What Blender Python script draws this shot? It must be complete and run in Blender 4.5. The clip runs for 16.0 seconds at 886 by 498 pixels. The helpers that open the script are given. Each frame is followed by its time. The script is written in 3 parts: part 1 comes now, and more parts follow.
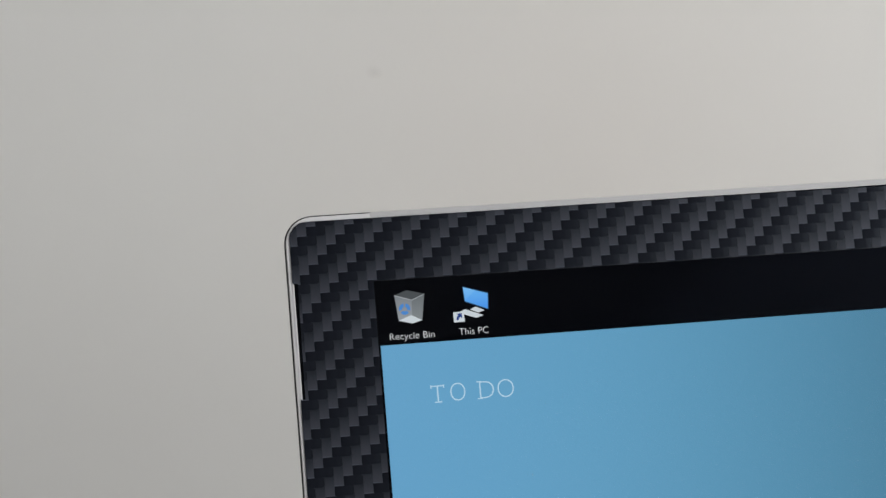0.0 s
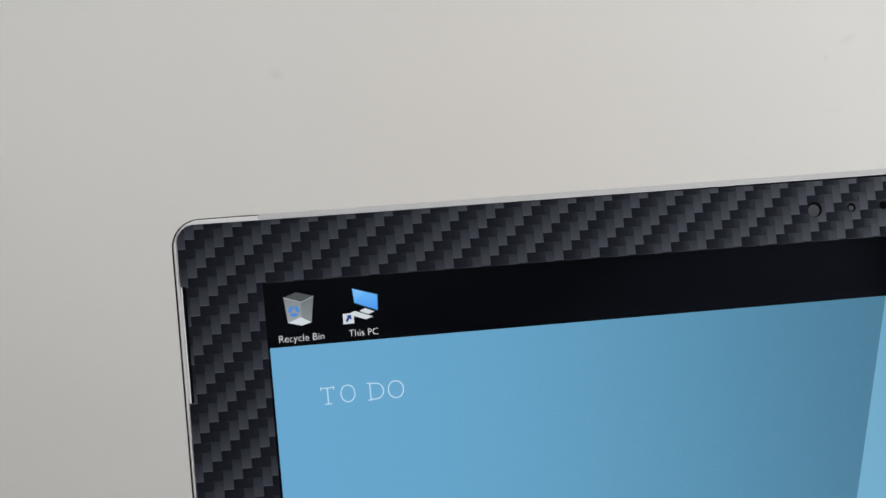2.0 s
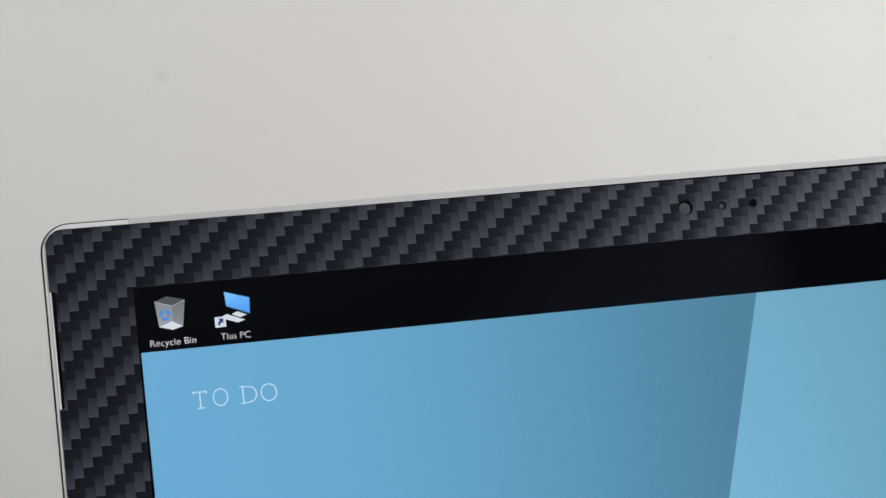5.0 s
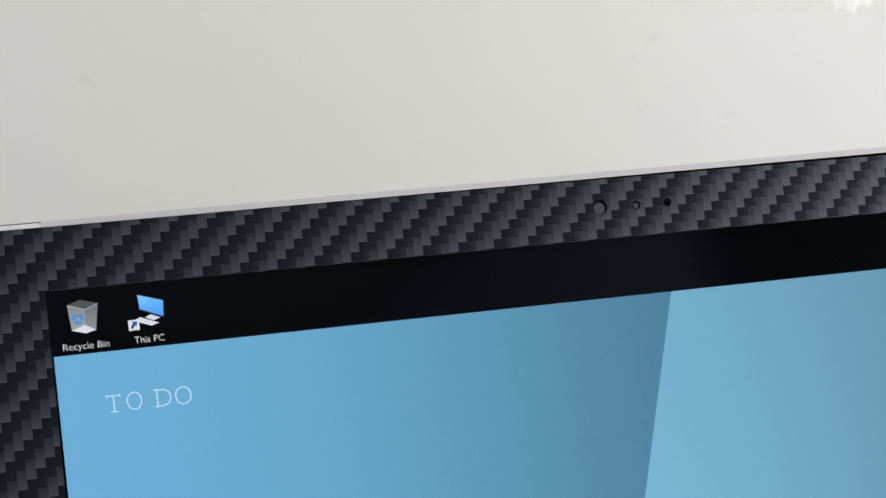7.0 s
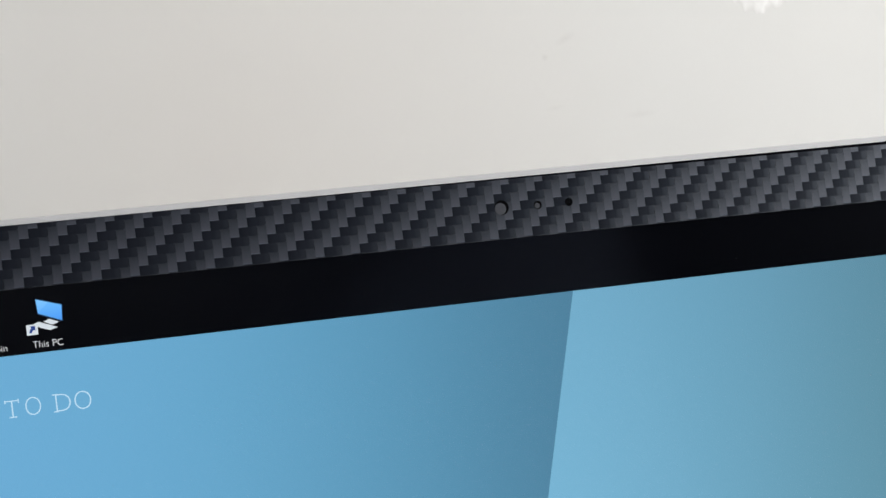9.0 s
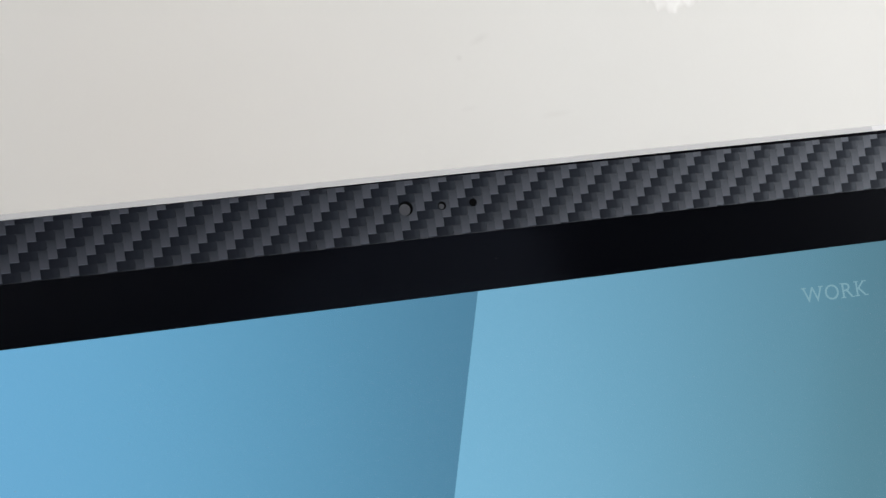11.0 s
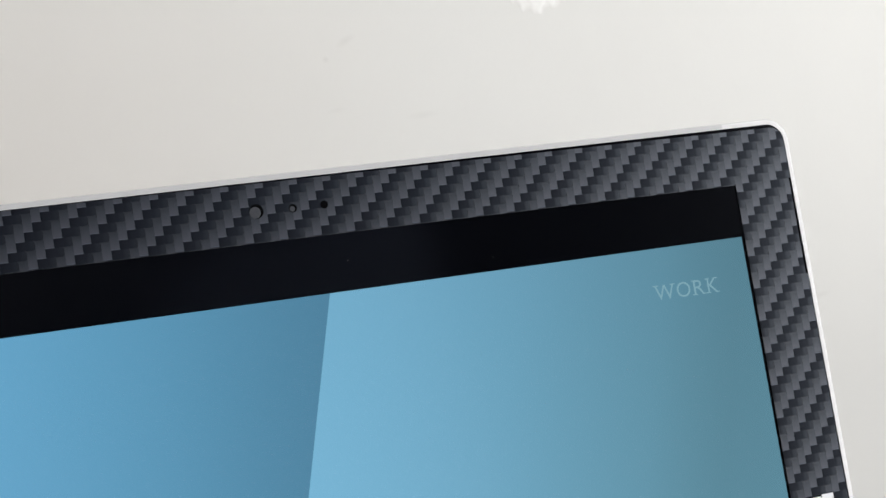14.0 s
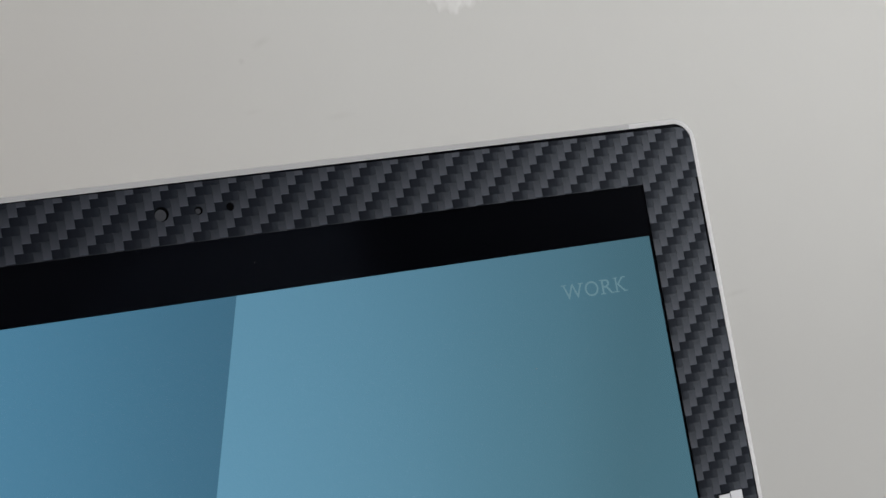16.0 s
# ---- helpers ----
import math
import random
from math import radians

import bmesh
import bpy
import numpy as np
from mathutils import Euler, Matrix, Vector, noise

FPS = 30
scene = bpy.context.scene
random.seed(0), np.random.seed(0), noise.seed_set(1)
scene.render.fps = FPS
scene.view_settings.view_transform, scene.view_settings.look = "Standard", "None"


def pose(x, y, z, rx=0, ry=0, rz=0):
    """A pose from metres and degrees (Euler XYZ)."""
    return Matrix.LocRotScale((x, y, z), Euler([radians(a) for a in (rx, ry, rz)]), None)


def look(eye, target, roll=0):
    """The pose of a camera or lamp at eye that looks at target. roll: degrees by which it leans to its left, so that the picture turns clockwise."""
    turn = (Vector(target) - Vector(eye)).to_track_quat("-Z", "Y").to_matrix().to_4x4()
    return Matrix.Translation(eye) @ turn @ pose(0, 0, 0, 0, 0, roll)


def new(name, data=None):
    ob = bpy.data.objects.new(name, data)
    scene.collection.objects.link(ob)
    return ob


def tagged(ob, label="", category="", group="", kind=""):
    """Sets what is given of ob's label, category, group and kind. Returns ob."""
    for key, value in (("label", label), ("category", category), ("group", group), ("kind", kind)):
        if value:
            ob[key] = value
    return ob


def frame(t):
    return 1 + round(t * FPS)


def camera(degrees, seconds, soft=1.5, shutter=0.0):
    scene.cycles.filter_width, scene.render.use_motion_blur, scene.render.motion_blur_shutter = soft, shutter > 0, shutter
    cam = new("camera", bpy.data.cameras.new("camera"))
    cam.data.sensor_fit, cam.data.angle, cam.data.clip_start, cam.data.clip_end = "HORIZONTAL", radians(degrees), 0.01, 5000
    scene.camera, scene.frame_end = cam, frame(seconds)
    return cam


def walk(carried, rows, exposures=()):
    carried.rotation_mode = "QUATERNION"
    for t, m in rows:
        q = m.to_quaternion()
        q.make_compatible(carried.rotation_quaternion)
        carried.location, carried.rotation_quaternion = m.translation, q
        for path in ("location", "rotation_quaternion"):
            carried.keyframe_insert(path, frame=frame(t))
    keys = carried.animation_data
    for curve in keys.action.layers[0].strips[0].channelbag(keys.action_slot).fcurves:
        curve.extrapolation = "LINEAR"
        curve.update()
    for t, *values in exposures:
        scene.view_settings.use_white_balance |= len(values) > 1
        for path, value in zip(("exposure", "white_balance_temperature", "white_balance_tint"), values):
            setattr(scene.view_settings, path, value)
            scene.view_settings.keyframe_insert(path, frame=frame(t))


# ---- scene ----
# The camera stands on a tripod and pans: one upright axis, the lens 14.5 cm in front of it.
cam = camera(25.44, 16.0, soft=1.5)
PIVOT = Vector((-0.1935, -0.5276, 1.0194))
PAN_AXIS = Vector((0.02425, 0.0, 0.99971))
LEVEL = pose(-0.1520, -0.3884, 1.0183, 77.074, 1.928, -17.147)


def panned(degrees):
    turn = Matrix.Rotation(radians(-degrees), 4, PAN_AXIS)
    return Matrix.Translation(PIVOT) @ turn @ Matrix.Translation(-PIVOT) @ LEVEL


PAN = [(0.0, -8.305), (0.5, -7.783), (1.0, -7.223), (1.5, -6.536), (2.0, -5.842), (2.5, -5.426), (3.0, -5.016),
       (3.5, -4.575), (4.0, -4.041), (6.5, -1.581), (7.0, -1.099), (7.5, -0.537), (8.0, 0.0), (8.5, 0.55),
       (9.0, 1.11), (9.5, 1.703), (12.0, 4.226), (12.5, 4.737), (13.0, 5.305), (13.5, 5.978), (14.0, 6.61),
       (14.5, 7.1), (15.0, 7.658), (15.5, 8.168), (16.0, 8.712)]
EXPOSURES = [(0.0, -0.25), (1.5, -0.15), (3.5, -0.08), (7.0, 0.0), (14.5, 0.0), (15.0, -0.15), (15.5, -0.48), (16.0, -0.68)]
walk(cam, [(t, panned(a)) for t, a in PAN], EXPOSURES)

# ---- world and light ----
# Room axes: r to the right along the far wall, f towards it; the origin lies on the floor under the lens.
ROOM = Matrix.Translation((-0.152, -0.3884, 0)) @ Matrix.Rotation(radians(-16.704), 4, "Z")
WALL_F, EAST, WEST, SOUTH, HEIGHT = 0.87, 1.9, -2.2, -4.4, 2.44
WIN_F0, WIN_F1, WIN_Z0, WIN_Z1 = -0.75, 0.55, 1.05, 2.3
DESK = 0.74

world = bpy.data.worlds.new("sky")
scene.world = world
world.use_nodes = True
wn = world.node_tree
sky = wn.nodes.new("ShaderNodeTexSky")
sky.sky_type, sky.sun_disc = "NISHITA", False
sky.sun_elevation, sky.sun_rotation = radians(35), radians(200)
wn.links.new(sky.outputs[0], wn.nodes["Background"].inputs[0])
wn.nodes["Background"].inputs[1].default_value = 0.10

lamp = bpy.data.lights.new("window_daylight", "AREA")
lamp.shape, lamp.size, lamp.size_y, lamp.energy, lamp.color = "RECTANGLE", WIN_F1 - WIN_F0 - 0.1, WIN_Z1 - WIN_Z0 - 0.1, 88, (1.0, 0.99, 0.978)
lamp_ob = new("window_daylight", lamp)
lamp_ob.matrix_world = ROOM @ look((EAST + 0.05, (WIN_F0 + WIN_F1) / 2, (WIN_Z0 + WIN_Z1) / 2), (0, (WIN_F0 + WIN_F1) / 2, (WIN_Z0 + WIN_Z1) / 2))


# ---- materials ----
def nodes_of(name):
    m = bpy.data.materials.new(name)
    m.use_nodes = True
    t = m.node_tree
    return m, t, t.nodes["Principled BSDF"]


def add(t, kind, **values):
    n = t.nodes.new(kind)
    for key, value in values.items():
        if key in n.inputs:
            n.inputs[key].default_value = value
    return n


def math_node(t, op, a, b=None, c=None):
    n = t.nodes.new("ShaderNodeMath")
    n.operation = op
    for i, v in enumerate((a, b, c)):
        if v is None:
            continue
        if isinstance(v, (int, float)):
            n.inputs[i].default_value = v
        else:
            t.links.new(v, n.inputs[i])
    return n.outputs[0]


def mix_colour(t, fac, a, b, blend="MIX"):
    n = t.nodes.new("ShaderNodeMix")
    n.data_type, n.blend_type = "RGBA", blend
    for i, v in ((0, fac), (6, a), (7, b)):
        if isinstance(v, (int, float)):
            n.inputs[i].default_value = v
        elif isinstance(v, tuple):
            n.inputs[i].default_value = (*v, 1)
        else:
            t.links.new(v, n.inputs[i])
    return n.outputs[2]


def plain(name, colour, rough, metal=0.0, grain=0.0, scale=400.0, bump=0.0, coat=0.0, spec=0.5):
    """A surface of one paint with a fine uneven grain."""
    m, t, b = nodes_of(name)
    b.inputs["Roughness"].default_value, b.inputs["Metallic"].default_value = rough, metal
    b.inputs["Coat Weight"].default_value = coat
    b.inputs["Specular IOR Level"].default_value = spec
    co = t.nodes.new("ShaderNodeTexCoord").outputs["Object"]
    fine = add(t, "ShaderNodeTexNoise", Scale=scale, Detail=4.0)
    broad = add(t, "ShaderNodeTexNoise", Scale=scale / 25, Detail=3.0)
    for n in (fine, broad):
        t.links.new(co, n.inputs["Vector"])
    both = math_node(t, "ADD", math_node(t, "MULTIPLY", fine.outputs[0], 0.5), math_node(t, "MULTIPLY", broad.outputs[0], 0.5))
    dark = tuple(c * (1 - grain) for c in colour)
    light = tuple(min(1, c * (1 + grain)) for c in colour)
    t.links.new(mix_colour(t, both, dark, light), b.inputs["Base Color"])
    if bump:
        n = add(t, "ShaderNodeBump", Strength=bump, Distance=0.0002)
        t.links.new(fine.outputs[0], n.inputs["Height"])
        t.links.new(n.outputs[0], b.inputs["Normal"])
    return m


def scuff_or_shade(t, co, r, z, wide, high, tilt=0.0):
    """A soft-edged spot on the wall, for grey scuffs and painted shade, as a mask of 0 to 1."""
    mp = t.nodes.new("ShaderNodeMapping")
    mp.vector_type = "TEXTURE"
    mp.inputs["Location"].default_value = (r, 0, z)
    mp.inputs["Rotation"].default_value = (0, radians(tilt), 0)
    mp.inputs["Scale"].default_value = (wide, 1000, high)
    t.links.new(co, mp.inputs["Vector"])
    g = t.nodes.new("ShaderNodeTexGradient")
    g.gradient_type = "SPHERICAL"
    t.links.new(mp.outputs[0], g.inputs[0])
    return g.outputs["Fac"]


def wall_paint(name, marks=()):
    m, t, b = nodes_of(name)
    co = t.nodes.new("ShaderNodeTexCoord").outputs["Object"]
    stain = add(t, "ShaderNodeTexNoise", Scale=9.0, Detail=4.0, Roughness=0.55)
    mottle = add(t, "ShaderNodeTexNoise", Scale=55.0, Detail=5.0, Roughness=0.6)
    grain = add(t, "ShaderNodeTexNoise", Scale=700.0, Detail=3.0)
    for n in (stain, mottle, grain):
        t.links.new(co, n.inputs["Vector"])
    colour = mix_colour(t, stain.outputs[0], (0.772, 0.771, 0.755), (0.798, 0.801, 0.786))
    colour = mix_colour(t, math_node(t, "MULTIPLY", mottle.outputs[0], 0.10), colour, (0.70, 0.685, 0.67))
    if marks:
        # a broad soft shadow, put into the wall's colour as a warm tint
        shade_patch = math_node(t, "MULTIPLY", scuff_or_shade(t, co, -0.075, 0.865, 0.20, 0.20, 0), 0.46)
        colour = mix_colour(t, shade_patch, colour, (0.735, 0.690, 0.650))
    for r, z, wide, high, tilt, deep in marks:
        f = math_node(t, "MULTIPLY", math_node(t, "MULTIPLY", scuff_or_shade(t, co, r, z, wide, high, tilt), mottle.outputs[0]), deep)
        colour = mix_colour(t, f, colour, (0.30, 0.28, 0.26))
    t.links.new(colour, b.inputs["Base Color"])
    b.inputs["Roughness"].default_value = 0.55
    bp = add(t, "ShaderNodeBump", Strength=0.08, Distance=0.0005)
    t.links.new(math_node(t, "ADD", math_node(t, "MULTIPLY", grain.outputs[0], 0.35), mottle.outputs[0]), bp.inputs["Height"])
    t.links.new(bp.outputs[0], b.inputs["Normal"])
    return m


SCUFFS = [(-0.177, 0.902, 0.0045, 0.0035, 15, 0.3), (0.077, 0.912, 0.006, 0.0022, -30, 0.15), (0.068, 0.904, 0.0018, 0.0018, 0, 0.25),
          (0.072, 0.881, 0.005, 0.0015, -10, 0.12), (0.111, 0.877, 0.008, 0.002, -5, 0.14), (0.295, 0.781, 0.008, 0.0018, -12, 0.2)]
FAR_WALL = wall_paint("scuffed_shaded_white_wall_paint", SCUFFS)
WALL = wall_paint("white_wall_paint")
# unseen walls and ceiling: fading light is put into their paint for reflections
DIMMED_WALL = plain("dimmed_wall_paint", (0.07, 0.07, 0.072), 0.7, grain=0.05, scale=60)
BLUE_WALL = plain("pale_blue_grey_wall_paint", (0.56, 0.62, 0.75), 0.7, grain=0.05, scale=60)
CEILING = plain("ceiling_paint", (0.40, 0.395, 0.39), 0.8, grain=0.03, scale=60)
FLOOR = plain("floor_carpet", (0.10, 0.095, 0.09), 0.45, grain=0.2, scale=50)
DESK_TOP = plain("white_desk_laminate", (0.74, 0.73, 0.71), 0.4, grain=0.03, scale=200)
DESK_LEG = plain("desk_leg_paint", (0.6, 0.6, 0.6), 0.4, grain=0.05)
FRAME = plain("window_frame_paint", (0.8, 0.8, 0.79), 0.4, grain=0.02)
COATING = (0.80, 0.86, 1.0, 1)  # the bluish tint of the anti-glare coating
SHELL = plain("silver_magnesium_shell", (0.49, 0.49, 0.50), 0.6, metal=0.08, grain=0.03, scale=2500, bump=0.04, spec=0.2)
STRIP = plain("grey_vent_edge", (0.35, 0.35, 0.36), 0.65, metal=0.05, grain=0.05, scale=2500)
DARK = plain("dark_gap", (0.0015, 0.0015, 0.002), 0.7, grain=0.1, spec=0.01)
BLACK_GLASS = plain("black_cover_glass", (0.0005, 0.0006, 0.0012), 0.085, grain=0.1, scale=300, spec=0.50)
BLACK_GLASS.node_tree.nodes["Principled BSDF"].inputs["Specular Tint"].default_value = COATING
LENS_GREY = plain("grey_sensor_window", (0.034, 0.036, 0.042), 0.4, grain=0.5, scale=1500, spec=0.08)
LOGO = plain("pale_logo_print", (0.50, 0.51, 0.54), 0.35, grain=0.04, scale=900)
GLASS, gt, gb = nodes_of("window_glass")
gb.inputs["Transmission Weight"].default_value, gb.inputs["Roughness"].default_value = 1.0, 0.0


def tow(name, low, high, rough, turn, spec):
    """One direction of the printed carbon weave: shading from dip to crest is painted in along each strand."""
    m, t, b = nodes_of(name)
    uv = t.nodes.new("ShaderNodeUVMap").outputs[0]
    sep = t.nodes.new("ShaderNodeSeparateXYZ")
    t.links.new(uv, sep.inputs[0])
    co = t.nodes.new("ShaderNodeTexCoord").outputs["Object"]
    mp = t.nodes.new("ShaderNodeMapping")
    mp.inputs["Scale"].default_value = (9000, 900, 900) if turn else (900, 9000, 900)
    t.links.new(co, mp.inputs[0])
    fibre = add(t, "ShaderNodeTexNoise", Scale=1.0, Detail=3.0)
    t.links.new(mp.outputs[0], fibre.inputs["Vector"])
    blot = add(t, "ShaderNodeTexNoise", Scale=160.0, Detail=2.0)
    t.links.new(co, blot.inputs["Vector"])
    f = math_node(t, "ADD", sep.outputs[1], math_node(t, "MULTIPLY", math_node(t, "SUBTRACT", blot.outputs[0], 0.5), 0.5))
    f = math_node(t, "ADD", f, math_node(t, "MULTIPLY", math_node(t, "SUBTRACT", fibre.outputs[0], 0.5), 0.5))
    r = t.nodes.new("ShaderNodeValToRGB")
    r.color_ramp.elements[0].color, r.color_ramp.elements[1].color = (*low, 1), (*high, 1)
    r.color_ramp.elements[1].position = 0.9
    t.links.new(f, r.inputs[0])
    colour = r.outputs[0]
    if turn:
        # the highlight along each upright strand's lower edge is painted in as paler colour
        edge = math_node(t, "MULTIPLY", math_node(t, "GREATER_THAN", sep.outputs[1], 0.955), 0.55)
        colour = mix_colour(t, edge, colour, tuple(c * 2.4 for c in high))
    t.links.new(colour, b.inputs["Base Color"])
    b.inputs["Roughness"].default_value = rough
    gloss = math_node(t, "MULTIPLY", math_node(t, "ADD", math_node(t, "MULTIPLY", sep.outputs[1], 0.40), 0.64), spec)
    # the strand's end dips: its fibres turn towards the side and catch light from there
    dip = t.nodes.new("ShaderNodeMapRange")
    dip.interpolation_type = "SMOOTHSTEP"
    dip.inputs["From Min"].default_value, dip.inputs["From Max"].default_value = 0.60, 1.0
    t.links.new(sep.outputs[0], dip.inputs["Value"])
    t.links.new(math_node(t, "ADD", gloss, math_node(t, "MULTIPLY", dip.outputs[0], 0.055)), b.inputs["Specular IOR Level"])
    b.inputs["Specular Tint"].default_value = (0.80, 0.88, 1.0, 1) if turn else (0.70, 0.83, 1.0, 1)
    bp = add(t, "ShaderNodeBump", Strength=0.15, Distance=0.00005)
    t.links.new(fibre.outputs[0], bp.inputs["Height"])
    if not turn:
        fall = add(t, "ShaderNodeBump", Strength=1.0, Distance=0.00010)
        t.links.new(math_node(t, "SUBTRACT", 1.0, dip.outputs[0]), fall.inputs["Height"])
        t.links.new(fall.outputs[0], bp.inputs["Normal"])
    t.links.new(bp.outputs[0], b.inputs["Normal"])
    return m


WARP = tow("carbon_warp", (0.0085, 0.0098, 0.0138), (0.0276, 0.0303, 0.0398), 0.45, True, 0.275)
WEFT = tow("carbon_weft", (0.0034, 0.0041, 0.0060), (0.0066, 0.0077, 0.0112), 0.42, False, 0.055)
FILM = plain("black_vinyl_film", (0.014, 0.014, 0.016), 0.4, grain=0.2, scale=900)


def lit(name, colour, power=1.0):
    """A picture element of the switched-on display."""
    m, t, b = nodes_of(name)
    b.inputs["Base Color"].default_value = (0.004, 0.004, 0.005, 1)
    b.inputs["Roughness"].default_value = 0.085
    b.inputs["Specular IOR Level"].default_value = 0.45
    b.inputs["Specular Tint"].default_value = COATING
    b.inputs["Emission Color"].default_value = (*colour, 1)
    b.inputs["Emission Strength"].default_value = power
    return m


def lit_fade(name, low, high, y0, y1):
    """A picture element that shades from its lower colour at face height y0 to its upper one at y1."""
    m = lit(name, low)
    t = m.node_tree
    b = next(n for n in t.nodes if n.type == "BSDF_PRINCIPLED")
    sep = t.nodes.new("ShaderNodeSeparateXYZ")
    t.links.new(t.nodes.new("ShaderNodeTexCoord").outputs["Object"], sep.inputs[0])
    f = math_node(t, "DIVIDE", math_node(t, "SUBTRACT", sep.outputs[1], (y0 + 100.7) * 0.001), (y1 - y0) * 0.001)
    t.links.new(mix_colour(t, f, low, high), b.inputs["Emission Color"])
    return m


def screen_picture():
    """The blue wallpaper: two panels that each shade from light to deep blue, seen on a backlit panel."""
    m, t, b = nodes_of("blue_wallpaper")
    b.inputs["Base Color"].default_value = (0.004, 0.004, 0.005, 1)
    b.inputs["Roughness"].default_value = 0.085
    b.inputs["Specular IOR Level"].default_value = 0.45
    b.inputs["Specular Tint"].default_value = COATING
    co = t.nodes.new("ShaderNodeTexCoord").outputs["Object"]
    sep = t.nodes.new("ShaderNodeSeparateXYZ")
    t.links.new(co, sep.inputs[0])
    x, y = sep.outputs[0], sep.outputs[1]

    def ramp(fac, stops):
        r = t.nodes.new("ShaderNodeValToRGB")
        r.color_ramp.interpolation = "B_SPLINE"
        e = r.color_ramp.elements
        while len(e) < len(stops):
            e.new(0.5)
        for k, (at, c) in enumerate(stops):
            e[k].position, e[k].color = at, (*c, 1)
        t.links.new(fac, r.inputs[0])
        return r.outputs[0]

    # across each panel, the shading leans with the fold
    lean = math_node(t, "SUBTRACT", x, math_node(t, "MULTIPLY", math_node(t, "SUBTRACT", y, FOLD_Y), 0.284))
    left = math_node(t, "DIVIDE", math_node(t, "ADD", x, 0.1268), 0.1416)
    right = math_node(t, "DIVIDE", math_node(t, "SUBTRACT", lean, 0.0148), 0.112)
    panel = t.nodes.new("ShaderNodeMath")
    panel.operation = "GREATER_THAN"
    t.links.new(lean, panel.inputs[0])
    panel.inputs[1].default_value = 0.0148
    cl = ramp(left, LEFT_STOPS)
    cr = ramp(right, RIGHT_STOPS)
    down = math_node(t, "SUBTRACT", 1.377, math_node(t, "MULTIPLY", y, 2.5))
    cr = mix_colour(t, 1.0, cr, down, "MULTIPLY")
    colour = mix_colour(t, panel.outputs[0], cl, cr)
    t.links.new(colour, b.inputs["Emission Color"])
    b.inputs["Emission Strength"].default_value = SCREEN_POWER
    return m


FOLD_Y = 0.172
SCREEN_POWER = 1.0
LEFT_STOPS = [(0.0, (0.148, 0.41, 0.67)), (0.35, (0.138, 0.39, 0.61)), (0.7, (0.096, 0.288, 0.445)), (1.0, (0.067, 0.197, 0.304))]
RIGHT_STOPS = [(0.0, (0.178, 0.440, 0.635)), (0.45, (0.137, 0.335, 0.470)), (0.8, (0.109, 0.265, 0.352)), (1.0, (0.086, 0.208, 0.270))]
PICTURE = screen_picture()
TEXT_WHITE = lit("screen_white", (0.92, 0.94, 0.97))
TITLE = lit("screen_title", (0.50, 0.72, 0.88))
TITLE_DIM = lit("screen_title_dim", (0.20, 0.37, 0.44))
ICON_BLUE = lit("icon_blue", (0.075, 0.26, 0.66))
ICON_SKY = lit_fade("icon_sky", (0.075, 0.33, 0.92), (0.16, 0.52, 0.98), 78.0, 82.6)
ICON_WHITE = lit("icon_white", (0.66, 0.72, 0.76))
ICON_GREY = lit_fade("icon_grey", (0.25, 0.275, 0.29), (0.15, 0.17, 0.18), 76.0, 82.0)
ICON_LINE = lit("icon_line", (0.42, 0.45, 0.47))
MONITOR_EDGE = lit("monitor_edge", (0.05, 0.16, 0.38))
ICON_PALE = lit_fade("icon_pale", (0.34, 0.37, 0.40), (0.215, 0.24, 0.26), 76.0, 82.0)
ICON_DARK = lit("icon_dark", (0.075, 0.085, 0.09))
ICON_NAVY = lit("icon_navy", (0.015, 0.05, 0.25))
DUST = plain("pale_dust", (0.25, 0.25, 0.25), 0.8)


# ---- mesh helpers ----
def mesh_part(name, verts, faces, materials, parent=None, label="", which=None, uvs=None, smooth=False):
    me = bpy.data.meshes.new(name)
    me.from_pydata([tuple(v) for v in verts], [], faces)
    for m in materials if isinstance(materials, (list, tuple)) else [materials]:
        me.materials.append(m)
    if which:
        me.polygons.foreach_set("material_index", which)
    if uvs:
        layer = me.uv_layers.new(name="UVMap")
        layer.data.foreach_set("uv", [c for uv in uvs for c in uv])
    if smooth:
        me.polygons.foreach_set("use_smooth", [True] * len(me.polygons))
    me.update()
    ob = new(name, me)
    if parent:
        ob.parent = parent
    if label:
        tagged(ob, label)
    return ob


def part(name, bm, material, parent, label=""):
    me = bpy.data.meshes.new(name)
    bmesh.ops.recalc_face_normals(bm, faces=bm.faces)
    bm.to_mesh(me)
    bm.free()
    me.materials.append(material)
    ob = new(name, me)
    ob.parent = parent
    if label:
        tagged(ob, label)
    return ob


def add_box(bm, lo, hi, bevel=0.0):
    made = bmesh.ops.create_cube(bm, size=1.0, matrix=Matrix.LocRotScale([(a + b) / 2 for a, b in zip(lo, hi)], None, [b - a for a, b in zip(lo, hi)]))
    if bevel:
        edges = {e for v in made["verts"] for e in v.link_edges}
        bmesh.ops.bevel(bm, geom=list(edges), offset=bevel, segments=2, affect="EDGES", profile=0.5)


def rounded(hw, hh, r, n=10):
    """A rounded rectangle about the origin, anticlockwise."""
    pts = []
    for cx, cy, a0 in ((hw - r, hh - r, 0), (-hw + r, hh - r, 90), (-hw + r, -hh + r, 180), (hw - r, -hh + r, 270)):
        for k in range(n + 1):
            a = radians(a0 + 90 * k / n)
            pts.append((cx + r * math.cos(a), cy + r * math.sin(a)))
    return pts


